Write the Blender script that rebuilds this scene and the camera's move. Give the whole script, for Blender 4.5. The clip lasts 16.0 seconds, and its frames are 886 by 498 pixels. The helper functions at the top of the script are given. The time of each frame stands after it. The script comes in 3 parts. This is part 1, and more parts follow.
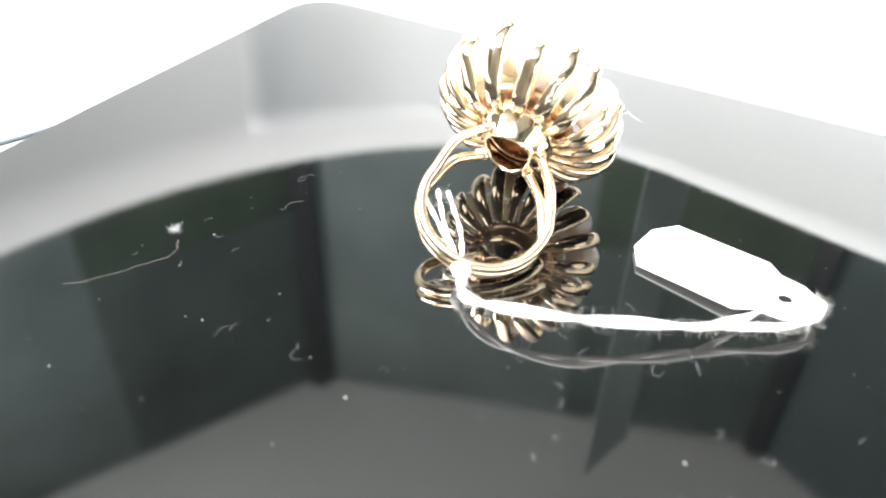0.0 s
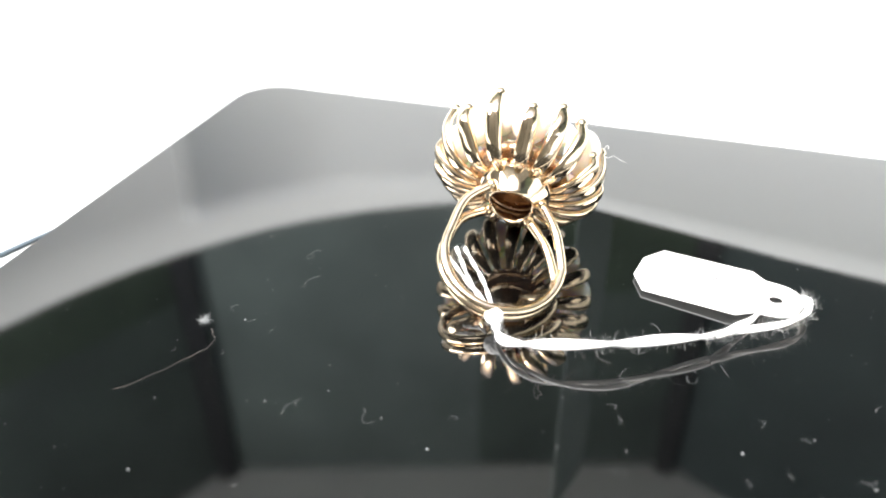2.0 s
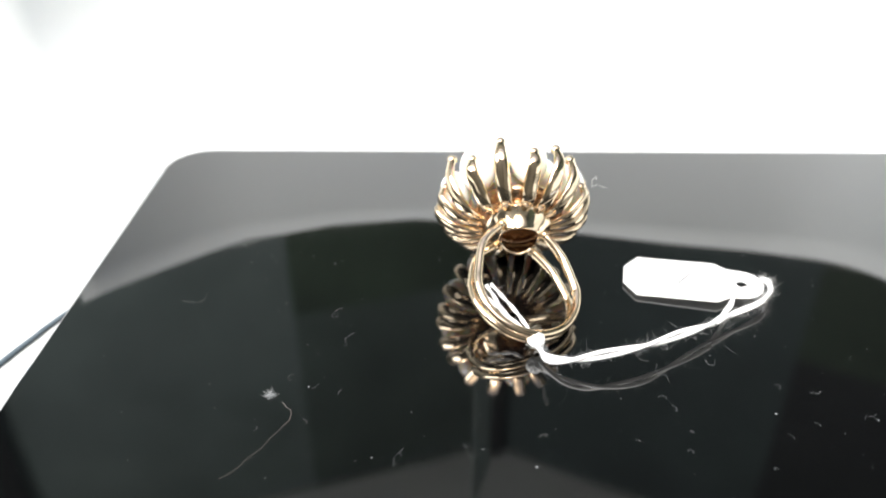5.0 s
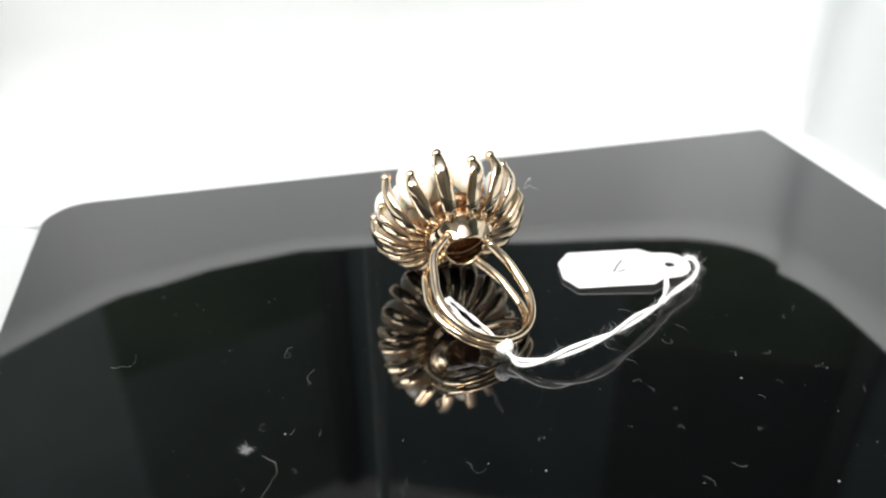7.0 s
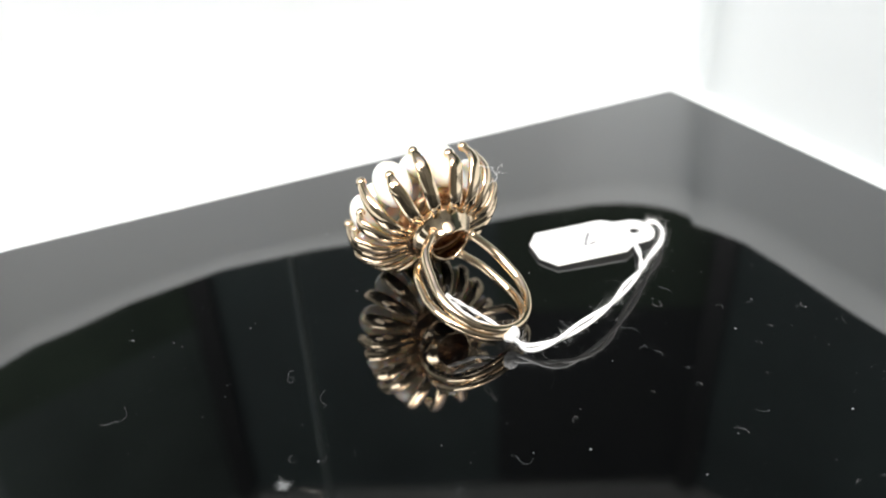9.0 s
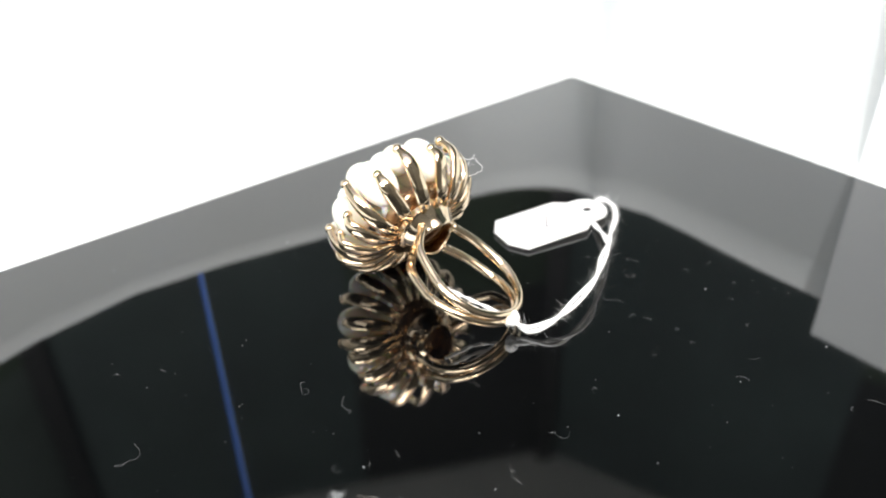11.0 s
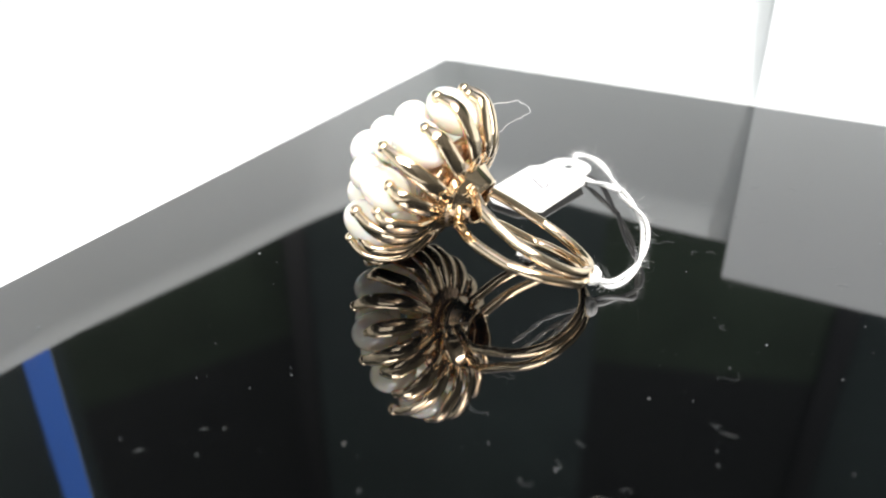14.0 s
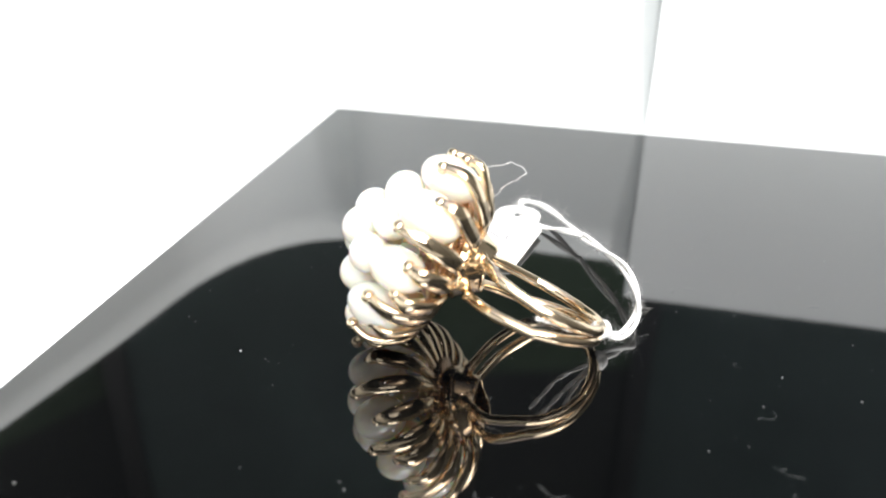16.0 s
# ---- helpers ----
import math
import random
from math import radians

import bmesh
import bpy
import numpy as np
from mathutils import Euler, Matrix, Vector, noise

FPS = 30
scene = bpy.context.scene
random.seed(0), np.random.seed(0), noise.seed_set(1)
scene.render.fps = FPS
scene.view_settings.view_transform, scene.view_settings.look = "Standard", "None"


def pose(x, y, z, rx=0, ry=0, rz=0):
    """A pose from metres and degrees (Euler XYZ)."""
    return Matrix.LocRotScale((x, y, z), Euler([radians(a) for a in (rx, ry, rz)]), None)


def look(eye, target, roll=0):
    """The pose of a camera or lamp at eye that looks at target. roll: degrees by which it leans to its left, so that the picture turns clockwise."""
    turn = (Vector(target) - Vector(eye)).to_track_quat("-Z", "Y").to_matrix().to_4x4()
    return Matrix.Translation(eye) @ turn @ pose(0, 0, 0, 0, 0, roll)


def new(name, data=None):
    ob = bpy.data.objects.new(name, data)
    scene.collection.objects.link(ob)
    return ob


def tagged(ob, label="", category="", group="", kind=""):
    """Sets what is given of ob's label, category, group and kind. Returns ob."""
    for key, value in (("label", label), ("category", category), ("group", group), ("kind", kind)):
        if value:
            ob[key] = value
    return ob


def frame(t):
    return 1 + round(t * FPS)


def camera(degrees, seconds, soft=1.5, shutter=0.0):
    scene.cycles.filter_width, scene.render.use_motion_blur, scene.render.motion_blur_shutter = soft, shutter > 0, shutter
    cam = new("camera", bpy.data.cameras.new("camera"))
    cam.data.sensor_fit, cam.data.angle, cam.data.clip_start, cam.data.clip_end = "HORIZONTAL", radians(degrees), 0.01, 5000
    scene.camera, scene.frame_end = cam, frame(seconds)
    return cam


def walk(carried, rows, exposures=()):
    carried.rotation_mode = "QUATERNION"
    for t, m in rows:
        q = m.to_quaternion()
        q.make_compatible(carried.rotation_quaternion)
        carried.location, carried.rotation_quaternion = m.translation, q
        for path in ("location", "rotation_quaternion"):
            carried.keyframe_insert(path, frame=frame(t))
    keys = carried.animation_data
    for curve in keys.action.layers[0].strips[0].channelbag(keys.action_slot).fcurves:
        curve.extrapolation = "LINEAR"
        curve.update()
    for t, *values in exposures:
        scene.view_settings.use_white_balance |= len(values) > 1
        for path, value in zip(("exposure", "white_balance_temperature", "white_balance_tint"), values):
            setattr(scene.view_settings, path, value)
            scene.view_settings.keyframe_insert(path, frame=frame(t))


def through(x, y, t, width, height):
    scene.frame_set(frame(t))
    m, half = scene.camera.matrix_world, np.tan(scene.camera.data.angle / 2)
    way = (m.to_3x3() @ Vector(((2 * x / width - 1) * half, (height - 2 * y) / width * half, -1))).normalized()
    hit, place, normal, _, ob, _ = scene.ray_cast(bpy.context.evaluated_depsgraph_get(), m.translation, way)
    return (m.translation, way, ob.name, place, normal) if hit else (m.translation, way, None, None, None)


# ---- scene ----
cam = camera(57.8, 16.0, soft=1.9)
cam.data.dof.use_dof, cam.data.dof.focus_distance, cam.data.dof.aperture_fstop = True, 0.135, 15.0
PATH = [
    (0, (-0.01007, -0.10413, 0.07597), (-0.00986, -0.05506, 0.03807), 1.67),
    (0.5, (-0.01401, -0.10486, 0.07719), (-0.01179, -0.05382, 0.04206), 0.86),
    (1, (-0.02108, -0.10749, 0.07876), (-0.01685, -0.05604, 0.04443), -0.02),
    (1.5, (-0.02711, -0.11011, 0.08097), (-0.02033, -0.05870, 0.04698), -0.52),
    (2, (-0.03216, -0.11005, 0.08017), (-0.02297, -0.05899, 0.04623), -0.66),
    (2.5, (-0.03803, -0.11057, 0.08092), (-0.02587, -0.06024, 0.04681), -0.73),
    (3, (-0.04358, -0.11015, 0.08100), (-0.02850, -0.06061, 0.04691), -0.69),
    (3.5, (-0.04974, -0.11018, 0.08124), (-0.03210, -0.06153, 0.04710), -0.83),
    (3.7, (-0.05400, -0.11091, 0.08267), (-0.03506, -0.06268, 0.04863), -0.63),
    (5.8, (-0.07948, -0.09974, 0.09414), (-0.05098, -0.05496, 0.06210), -0.41),
    (6, (-0.08128, -0.09895, 0.09246), (-0.05120, -0.05480, 0.06100), -0.46),
    (6.5, (-0.08515, -0.09387, 0.08967), (-0.05177, -0.05203, 0.05838), -0.31),
    (7, (-0.09002, -0.08953, 0.08931), (-0.05414, -0.05016, 0.05757), -0.39),
    (7.5, (-0.09417, -0.08611, 0.08956), (-0.05614, -0.04882, 0.05782), -0.84),
    (8, (-0.09799, -0.08084, 0.08903), (-0.05788, -0.04618, 0.05689), -0.86),
    (8.2, (-0.09836, -0.07927, 0.08897), (-0.05791, -0.04501, 0.05679), -1.6),
    (10.3, (-0.11386, -0.05467, 0.09143), (-0.06735, -0.03083, 0.05808), -1.24),
    (10.5, (-0.11488, -0.05294, 0.09104), (-0.06781, -0.03004, 0.05782), -1.28),
    (11, (-0.11761, -0.04720, 0.09087), (-0.06929, -0.02705, 0.05766), -1.16),
    (11.5, (-0.11925, -0.04149, 0.09027), (-0.06986, -0.02417, 0.05704), -1.04),
    (12, (-0.12545, -0.02751, 0.08496), (-0.07517, -0.01318, 0.05165), -0.30),
    (12.5, (-0.11632, -0.02518, 0.08499), (-0.06429, -0.01458, 0.05297), 0.15),
    (13, (-0.11369, -0.01524, 0.08109), (-0.06046, -0.00838, 0.05004), -0.66),
    (13.5, (-0.11251, -0.00900, 0.07954), (-0.05855, -0.00509, 0.04924), -1.20),
    (14, (-0.11381, 0.00938, 0.06700), (-0.05960, 0.00924, 0.03690), 0.02),
    (14.5, (-0.10968, 0.01472, 0.06656), (-0.05585, 0.01052, 0.03609), 0.72),
    (15, (-0.10642, 0.02205, 0.06610), (-0.05221, 0.01292, 0.03741), 1.50),
    (15.5, (-0.10573, 0.02923, 0.06721), (-0.05208, 0.01701, 0.03864), 0.88),
    (16, (-0.10143, 0.03738, 0.07089), (-0.04831, 0.02288, 0.04240), 0.61),
]
EXPOSURES = [(0.0, 2.28), (0.5, 1.8), (1.0, 1.62), (3.5, 1.66), (6.0, 0.40), (8.0, 0.28), (12.0, 0.68), (14.0, 0.67), (15.0, 0.80), (16.0, 0.83)]
walk(cam, [(t, look(eye, target, roll)) for t, eye, target, roll in PATH], EXPOSURES)

# ---- light ----
SUN_AZ, SUN_EL = 232.0, 56.0
world = bpy.data.worlds.new("sky")
scene.world = world
world.use_nodes = True
wn = world.node_tree
sky = wn.nodes.new("ShaderNodeTexSky")
sky.sky_type, sky.sun_disc, sky.dust_density = "NISHITA", False, 6.0
sky.sun_elevation, sky.sun_rotation = radians(SUN_EL), radians(SUN_AZ)
wn.links.new(sky.outputs[0], wn.nodes["Background"].inputs[0])
wn.nodes["Background"].inputs[1].default_value = 0.15
sun_data = bpy.data.lights.new("sun", "SUN")
sun_data.energy, sun_data.angle, sun_data.color = 2.9, radians(2.0), (0.965, 0.985, 1.0)
sun = new("sun", sun_data)
sun_dir = Vector((math.sin(radians(SUN_AZ)) * math.cos(radians(SUN_EL)), math.cos(radians(SUN_AZ)) * math.cos(radians(SUN_EL)), math.sin(radians(SUN_EL))))
sun.matrix_world = look(sun_dir * 3, (0, 0, 0))
# added fill lamp in an invented opening of the unseen wall behind the camera
fill_data = bpy.data.lights.new("fill_lamp", "AREA")
fill_data.shape, fill_data.size, fill_data.size_y = "RECTANGLE", 1.9, 1.3
fill_data.energy, fill_data.color = 70.0, (0.965, 0.99, 1.0)
fill_light = new("fill_lamp", fill_data)
fill_light.matrix_world = look((2.52 * math.sin(radians(280)), 2.52 * math.cos(radians(280)), 2.05), (0, 0, 0.6))


# ---- materials ----
def material(name, colour, rough=0.5, metal=0.0, vary=0.0, scale=200.0, bump=0.0, bump_scale=800.0, **extra):
    """Principled material with colour and roughness broken up by noise at two scales, and fine relief."""
    mat = bpy.data.materials.new(name)
    mat.use_nodes = True
    nt = mat.node_tree
    b = nt.nodes["Principled BSDF"]
    b.inputs["Base Color"].default_value = (*colour, 1)
    b.inputs["Roughness"].default_value = rough
    b.inputs["Metallic"].default_value = metal
    for key, value in extra.items():
        b.inputs[key.replace("_", " ")].default_value = value
    co = nt.nodes.new("ShaderNodeTexCoord")
    if vary:
        small, large = (nt.nodes.new("ShaderNodeTexNoise") for _ in range(2))
        small.inputs["Scale"].default_value, large.inputs["Scale"].default_value = scale, scale / 7
        small.inputs["Detail"].default_value = 4
        both = nt.nodes.new("ShaderNodeMath")
        both.operation = "ADD"
        for i, tex in enumerate((small, large)):
            nt.links.new(co.outputs["Object"], tex.inputs["Vector"])
            nt.links.new(tex.outputs["Fac"], both.inputs[i])
        ramp = nt.nodes.new("ShaderNodeMapRange")
        ramp.inputs[1].default_value, ramp.inputs[2].default_value = 0.6, 1.4
        nt.links.new(both.outputs[0], ramp.inputs[0])
        mix = nt.nodes.new("ShaderNodeMix")
        mix.data_type = "RGBA"
        mix.inputs[6].default_value = (*[c * (1 - vary) for c in colour], 1)
        mix.inputs[7].default_value = (*[min(1, c * (1 + vary * 0.5)) for c in colour], 1)
        nt.links.new(ramp.outputs[0], mix.inputs[0])
        nt.links.new(mix.outputs[2], b.inputs["Base Color"])
        rr = nt.nodes.new("ShaderNodeMapRange")
        rr.inputs[3].default_value, rr.inputs[4].default_value = rough * 0.8, min(1, rough * 1.25)
        nt.links.new(ramp.outputs[0], rr.inputs[0])
        nt.links.new(rr.outputs[0], b.inputs["Roughness"])
    if bump:
        tex = nt.nodes.new("ShaderNodeTexNoise")
        tex.inputs["Scale"].default_value, tex.inputs["Detail"].default_value = bump_scale, 3
        nt.links.new(co.outputs["Object"], tex.inputs["Vector"])
        bn = nt.nodes.new("ShaderNodeBump")
        bn.inputs["Strength"].default_value, bn.inputs["Distance"].default_value = bump, 0.0002
        nt.links.new(tex.outputs["Fac"], bn.inputs["Height"])
        nt.links.new(bn.outputs[0], b.inputs["Normal"])
    return mat


def paper(name, colour, through=0.3):
    """Matt paper that lets some light through."""
    mat = material(name, colour, 0.8, 0.0, vary=0.02, scale=60)
    nt = mat.node_tree
    back, mix = nt.nodes.new("ShaderNodeBsdfTranslucent"), nt.nodes.new("ShaderNodeMixShader")
    back.inputs[0].default_value = (*colour, 1)
    mix.inputs[0].default_value = through
    nt.links.new(nt.nodes["Principled BSDF"].outputs[0], mix.inputs[1])
    nt.links.new(back.outputs[0], mix.inputs[2])
    nt.links.new(mix.outputs[0], nt.nodes["Material Output"].inputs[0])
    return mat


GOLD = material("polished gold", (0.93, 0.745, 0.525), 0.10, 1.0, vary=0.1, scale=500, bump=0.03, bump_scale=500)
# duller gold for the crown's hollow, with the shade in there put into its colour
GOLD_SHADED = material("gold with shade in its colour", (0.46, 0.31, 0.20), 0.25, 1.0, vary=0.2, scale=500)
PEARL = material("pearl nacre", (0.855, 0.81, 0.725), 0.2, 0.0, vary=0.04, scale=260, Coat_Weight=1.0, Coat_Roughness=0.05, Subsurface_Weight=0.85, Subsurface_Scale=0.004, Subsurface_Radius=(1.0, 0.7, 0.4))
GLOSS = material("black gloss", (0.0006, 0.0007, 0.0008), 0.038, 0.0, vary=0.2, scale=120, IOR=2.15)
PAPER = paper("white tag card", (0.86, 0.86, 0.84), 0.22)
THREAD = material("white cotton", (0.84, 0.83, 0.81), 0.9, 0.0, vary=0.1, scale=3000)
INK = material("grey pen ink", (0.09, 0.09, 0.10), 0.6, 0.0, vary=0.2, scale=4000)
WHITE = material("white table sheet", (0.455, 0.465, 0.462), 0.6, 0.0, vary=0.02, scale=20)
CARD = paper("white paper", (0.762, 0.78, 0.775))
# lighter copy of the paper, to make up for sun that only grazes it
CARD_LIFTED = paper("white card lightened for grazing sun", (0.905, 0.92, 0.918), 0.15)
# side walls: how dim the mirrored room looks is put into these colours
ROOM = material("grey room wall with its dimness in the colour", (0.208, 0.25, 0.236), 0.8, 0.0, vary=0.4, scale=3.0)
ROOM_SHADED = material("grey room wall, deeper shade in the colour", (0.096, 0.122, 0.12), 0.8, 0.0, vary=0.4, scale=3.0)
# blotchy green wall colour, a stand-in for foliage mirrored in the plate
GREEN = material("dark green foliage stand-in", (0.085, 0.115, 0.08), 0.8, 0.0, vary=0.8, scale=2.2)
DUSK_SHADED = material("upper wall, deepest shade in the colour", (0.045, 0.047, 0.047), 0.8, 0.0, vary=0.4, scale=3.0)
# brown of the unseen back walls, lightened to bounce more light onto the gold
BROWN_BOUNCE = material("brown wall lightened for bounce", (0.34, 0.32, 0.28), 0.7, 0.0, vary=0.4, scale=3.0)
DUSK = material("upper wall, shade in the colour", (0.118, 0.146, 0.13), 0.7, 0.0, vary=0.5, scale=3.0)
BAR = material("black window bar", (0.035, 0.035, 0.035), 0.5, 0.0, vary=0.2, scale=8)
CEIL = material("pale ceiling", (0.88, 0.87, 0.86), 0.9, 0.0, vary=0.1, scale=2)
DUST = material("pale dust", (0.24, 0.25, 0.25), 0.9, 0.0, vary=0.2, scale=3000)

# ---- helpers of this scene ----
S = 0.031
# the plate lies with its far right corner at CORNER; FAR runs along its far edge, SIDE towards it
FAR = Vector((0.8766, -0.4812, 0))
SIDE = Vector((0.4812, 0.8766, 0))
CORNER = Vector((0.1250, 0.0082, 0))
LONG, WIDE, THICK = 0.246, 0.1938, 0.0058


def spot(u, v, h=0.0):
    """A place on the plate, in plan units, as metres."""
    return Vector(((u - 0.3) * S, (v - 3.3) * S, h * S))


def mesh_object(name, bm, mat, smooth=True):
    me = bpy.data.meshes.new(name)
    bmesh.ops.recalc_face_normals(bm, faces=bm.faces)
    bm.to_mesh(me)
    bm.free()
    me.materials.append(mat)
    for p in me.polygons:
        p.use_smooth = smooth
    return new(name, me)


def part(name, bm, mat, parent, label="", smooth=True):
    ob = mesh_object(name, bm, mat, smooth)
    ob.parent = parent
    return tagged(ob, label) if label else ob


def smooth_path(points, steps):
    """Catmull-Rom through the points."""
    pts = [Vector(p) for p in points]
    pts = [2 * pts[0] - pts[1], *pts, 2 * pts[-1] - pts[-2]]
    out = []
    for i in range(1, len(pts) - 2):
        a, b, c, d = pts[i - 1:i + 3]
        for k in range(steps):
            t = k / steps
            out.append(0.5 * (2 * b + (c - a) * t + (2 * a - 5 * b + 4 * c - d) * t * t + (3 * b - a - 3 * c + d) * t ** 3))
    out.append(pts[-2])
    return out


def sweep(bm, path, wide, thick, side=None, ring=10, closed=False, square=1.0):
    """A tube of elliptic section along path; wide(f) across side, thick(f) at right angles, f from 0 to 1."""
    n, rows = len(path), []
    ref = None
    for i, p in enumerate(path):
        a, b = path[(i - 1) % n if closed else max(i - 1, 0)], path[(i + 1) % n if closed else min(i + 1, n - 1)]
        tan = (b - a).normalized()
        s = Vector(side(i)) if side else (ref if ref else tan.orthogonal())
        s = (s - s.dot(tan) * tan).normalized()
        ref = s
        o = tan.cross(s)
        f = i / (n - 1)
        turns = [2 * math.pi * k / ring for k in range(ring)]
        flat = [(math.copysign(abs(math.cos(q)) ** square, math.cos(q)), math.copysign(abs(math.sin(q)) ** square, math.sin(q))) for q in turns]
        rows.append([bm.verts.new(p + c * wide(f) * s + h * thick(f) * o) for c, h in flat])
    for i in range(n if closed else n - 1):
        r, q = rows[i], rows[(i + 1) % n]
        for k in range(ring):
            bm.faces.new((r[k], r[(k + 1) % ring], q[(k + 1) % ring], q[k]))
    if not closed:
        bm.faces.new(rows[0][::-1])
        bm.faces.new(rows[-1])


def ball(bm, centre, r, seg=24, rings=14, squash=(1, 1, 1)):
    bmesh.ops.create_uvsphere(bm, u_segments=seg, v_segments=rings, radius=r, matrix=Matrix.Translation(centre) @ Matrix.Diagonal((*squash, 1)))


def lathe(bm, profile, steps=48, wave=None):
    """Revolves a closed profile of (r, z) round z; wave(angle, index) shifts z."""
    rows = []
    for k in range(steps):
        a = 2 * math.pi * k / steps
        rows.append([bm.verts.new((r * math.cos(a), r * math.sin(a), z + (wave(a, i) if wave else 0))) for i, (r, z) in enumerate(profile)])
    m = len(profile)
    for k in range(steps):
        p, q = rows[k], rows[(k + 1) % steps]
        for i in range(m):
            bm.faces.new((p[i], p[(i + 1) % m], q[(i + 1) % m], q[i]))


# ---- structure: table, white paper surround, eight-sided room kept dim by wall colour ----
bm = bmesh.new()
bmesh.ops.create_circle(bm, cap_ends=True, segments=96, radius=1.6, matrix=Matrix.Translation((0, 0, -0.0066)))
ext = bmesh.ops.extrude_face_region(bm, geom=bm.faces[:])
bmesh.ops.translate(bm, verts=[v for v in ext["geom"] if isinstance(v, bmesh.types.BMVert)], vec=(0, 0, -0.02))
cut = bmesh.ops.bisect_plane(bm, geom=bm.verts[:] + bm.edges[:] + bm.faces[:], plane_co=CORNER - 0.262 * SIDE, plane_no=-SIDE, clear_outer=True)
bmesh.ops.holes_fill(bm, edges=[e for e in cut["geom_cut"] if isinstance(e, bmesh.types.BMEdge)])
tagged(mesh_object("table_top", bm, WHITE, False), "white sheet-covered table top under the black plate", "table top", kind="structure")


def paper_backdrop():
    """White paper that lies under the plate's rim and turns up into a low wall round two of its sides."""
    left = CORNER - WIDE * FAR
    path = []
    for k in range(9):
        a = radians(22 + 68 * k / 8)
        path.append((left, math.sin(a) * SIDE - math.cos(a) * FAR, 0.050, 0.034, 0.066 + 0.005 * math.sin(math.pi * k / 8) - 0.005 * k / 8))
    for w, top in ((0.012, 0.059), (0.03, 0.055), (0.06, 0.052), (0.09, 0.054), (0.12, 0.058), (0.15, 0.062), (0.18, 0.065)):
        path.append((left + w * FAR, SIDE, 0.050, 0.034, top))
    for k in range(9):
        a, f = radians(90 * k / 8), k / 8
        path.append((CORNER, math.cos(a) * SIDE + math.sin(a) * FAR, 0.050 - 0.036 * f, 0.034 - 0.030 * f, 0.067 - 0.015 * f))
    for u, top in ((0.012, 0.049), (0.024, 0.047), (0.040, 0.047), (0.065, 0.048), (0.09, 0.048), (0.13, 0.046), (0.19, 0.042), (0.26, 0.043)):
        path.append((CORNER - u * SIDE, FAR, 0.014, 0.004, top))
    bm = bmesh.new()
    cols = []
    for base, out, reach, bend, top in path:
        profile = [(-0.004, 0.0), ((reach - bend) * 0.5, 0.0)] + [(reach - bend + bend * math.sin(radians(q)), bend * (1 - math.cos(radians(q)))) for q in range(0, 91, 9)]
        profile += [(reach + 0.05 * f * top, bend + (top + 0.0062 - bend) * f) for f in (0.25, 0.5, 0.75, 1.0)]
        cols.append([bm.verts.new(base + r * out + Vector((0, 0, z - 0.0062))) for r, z in profile])
    for p, q in zip(cols, cols[1:]):
        for i in range(len(p) - 1):
            bm.faces.new((p[i], p[i + 1], q[i + 1], q[i]))
    ob = mesh_object("backdrop", bm, CARD)
    solid = ob.modifiers.new("thickness", "SOLIDIFY")
    solid.thickness, solid.offset = 0.0003, 1
    return tagged(ob, "white paper turned up into a low wall along the black plate", "backdrop", kind="structure")


def standing_card(start, end, out, low, high):
    """A white card, lightened to look more lit, on edge beside the plate, from start to end along a side, out from
    it.
    """
    bm = bmesh.new()
    corners = [bm.verts.new(p + Vector((0, 0, z))) for z in (low, high) for p in (start, end, end + out * 0.0004, start + out * 0.0004)]
    for f in ((0, 1, 5, 4), (1, 2, 6, 5), (2, 3, 7, 6), (3, 0, 4, 7), (3, 2, 1, 0), (4, 5, 6, 7)):
        bm.faces.new([corners[i] for i in f])
    bmesh.ops.bevel(bm, geom=bm.edges[:], offset=0.0001, segments=2, affect="EDGES")
    return tagged(mesh_object("backdrop", bm, CARD_LIFTED, False), "white card on edge beside the plate, colour lightened to look more lit", "backdrop", kind="structure")


def side_sheet():
    """A sheet of white paper that curves up from the table some way off to the side of the plate."""
    bm = bmesh.new()
    cols = []
    for k in range(31):
        az = radians(-64 + 94 * k / 30)
        curve = [(0.30 + 0.16 * i / 12, -0.0064 + 2.6 * (0.16 * i / 12) ** 2) for i in range(13)]
        r, z = curve[-1]
        top = (r + 0.09) * math.tan(radians(np.interp(math.degrees(az), (-64, -36, -24, -14, -6, 30), (32.5, 31.2, 30.4, 29.8, 29.3, 28.0))))
        curve += [(r + 0.09 * f, z + (top - z) * f) for f in (0.25, 0.5, 0.75, 1.0)]
        cols.append([bm.verts.new((q * math.sin(az), q * math.cos(az), h)) for q, h in curve])
    for p, q in zip(cols, cols[1:]):
        for i in range(len(p) - 1):
            bm.faces.new((p[i], p[i + 1], q[i + 1], q[i]))
    ob = mesh_object("backdrop", bm, CARD)
    solid = ob.modifiers.new("thickness", "SOLIDIFY")
    solid.thickness, solid.offset = 0.0005, -1
    return tagged(ob, "white paper sheet curving up from the table", "backdrop", kind="structure")


paper_backdrop()
standing_card(CORNER - 0.088 * SIDE + 0.0134 * FAR, CORNER - 0.262 * SIDE + 0.0134 * FAR, FAR, -0.0058, 0.0585)
side_sheet()
POSTS = (-57.5, -12.5, 32.5, 77.5, 122.5, 167.5, 212.5, 257.5)
APOTHEM, EAVES, FLOOR_Z = 2.5, 2.86, -0.75


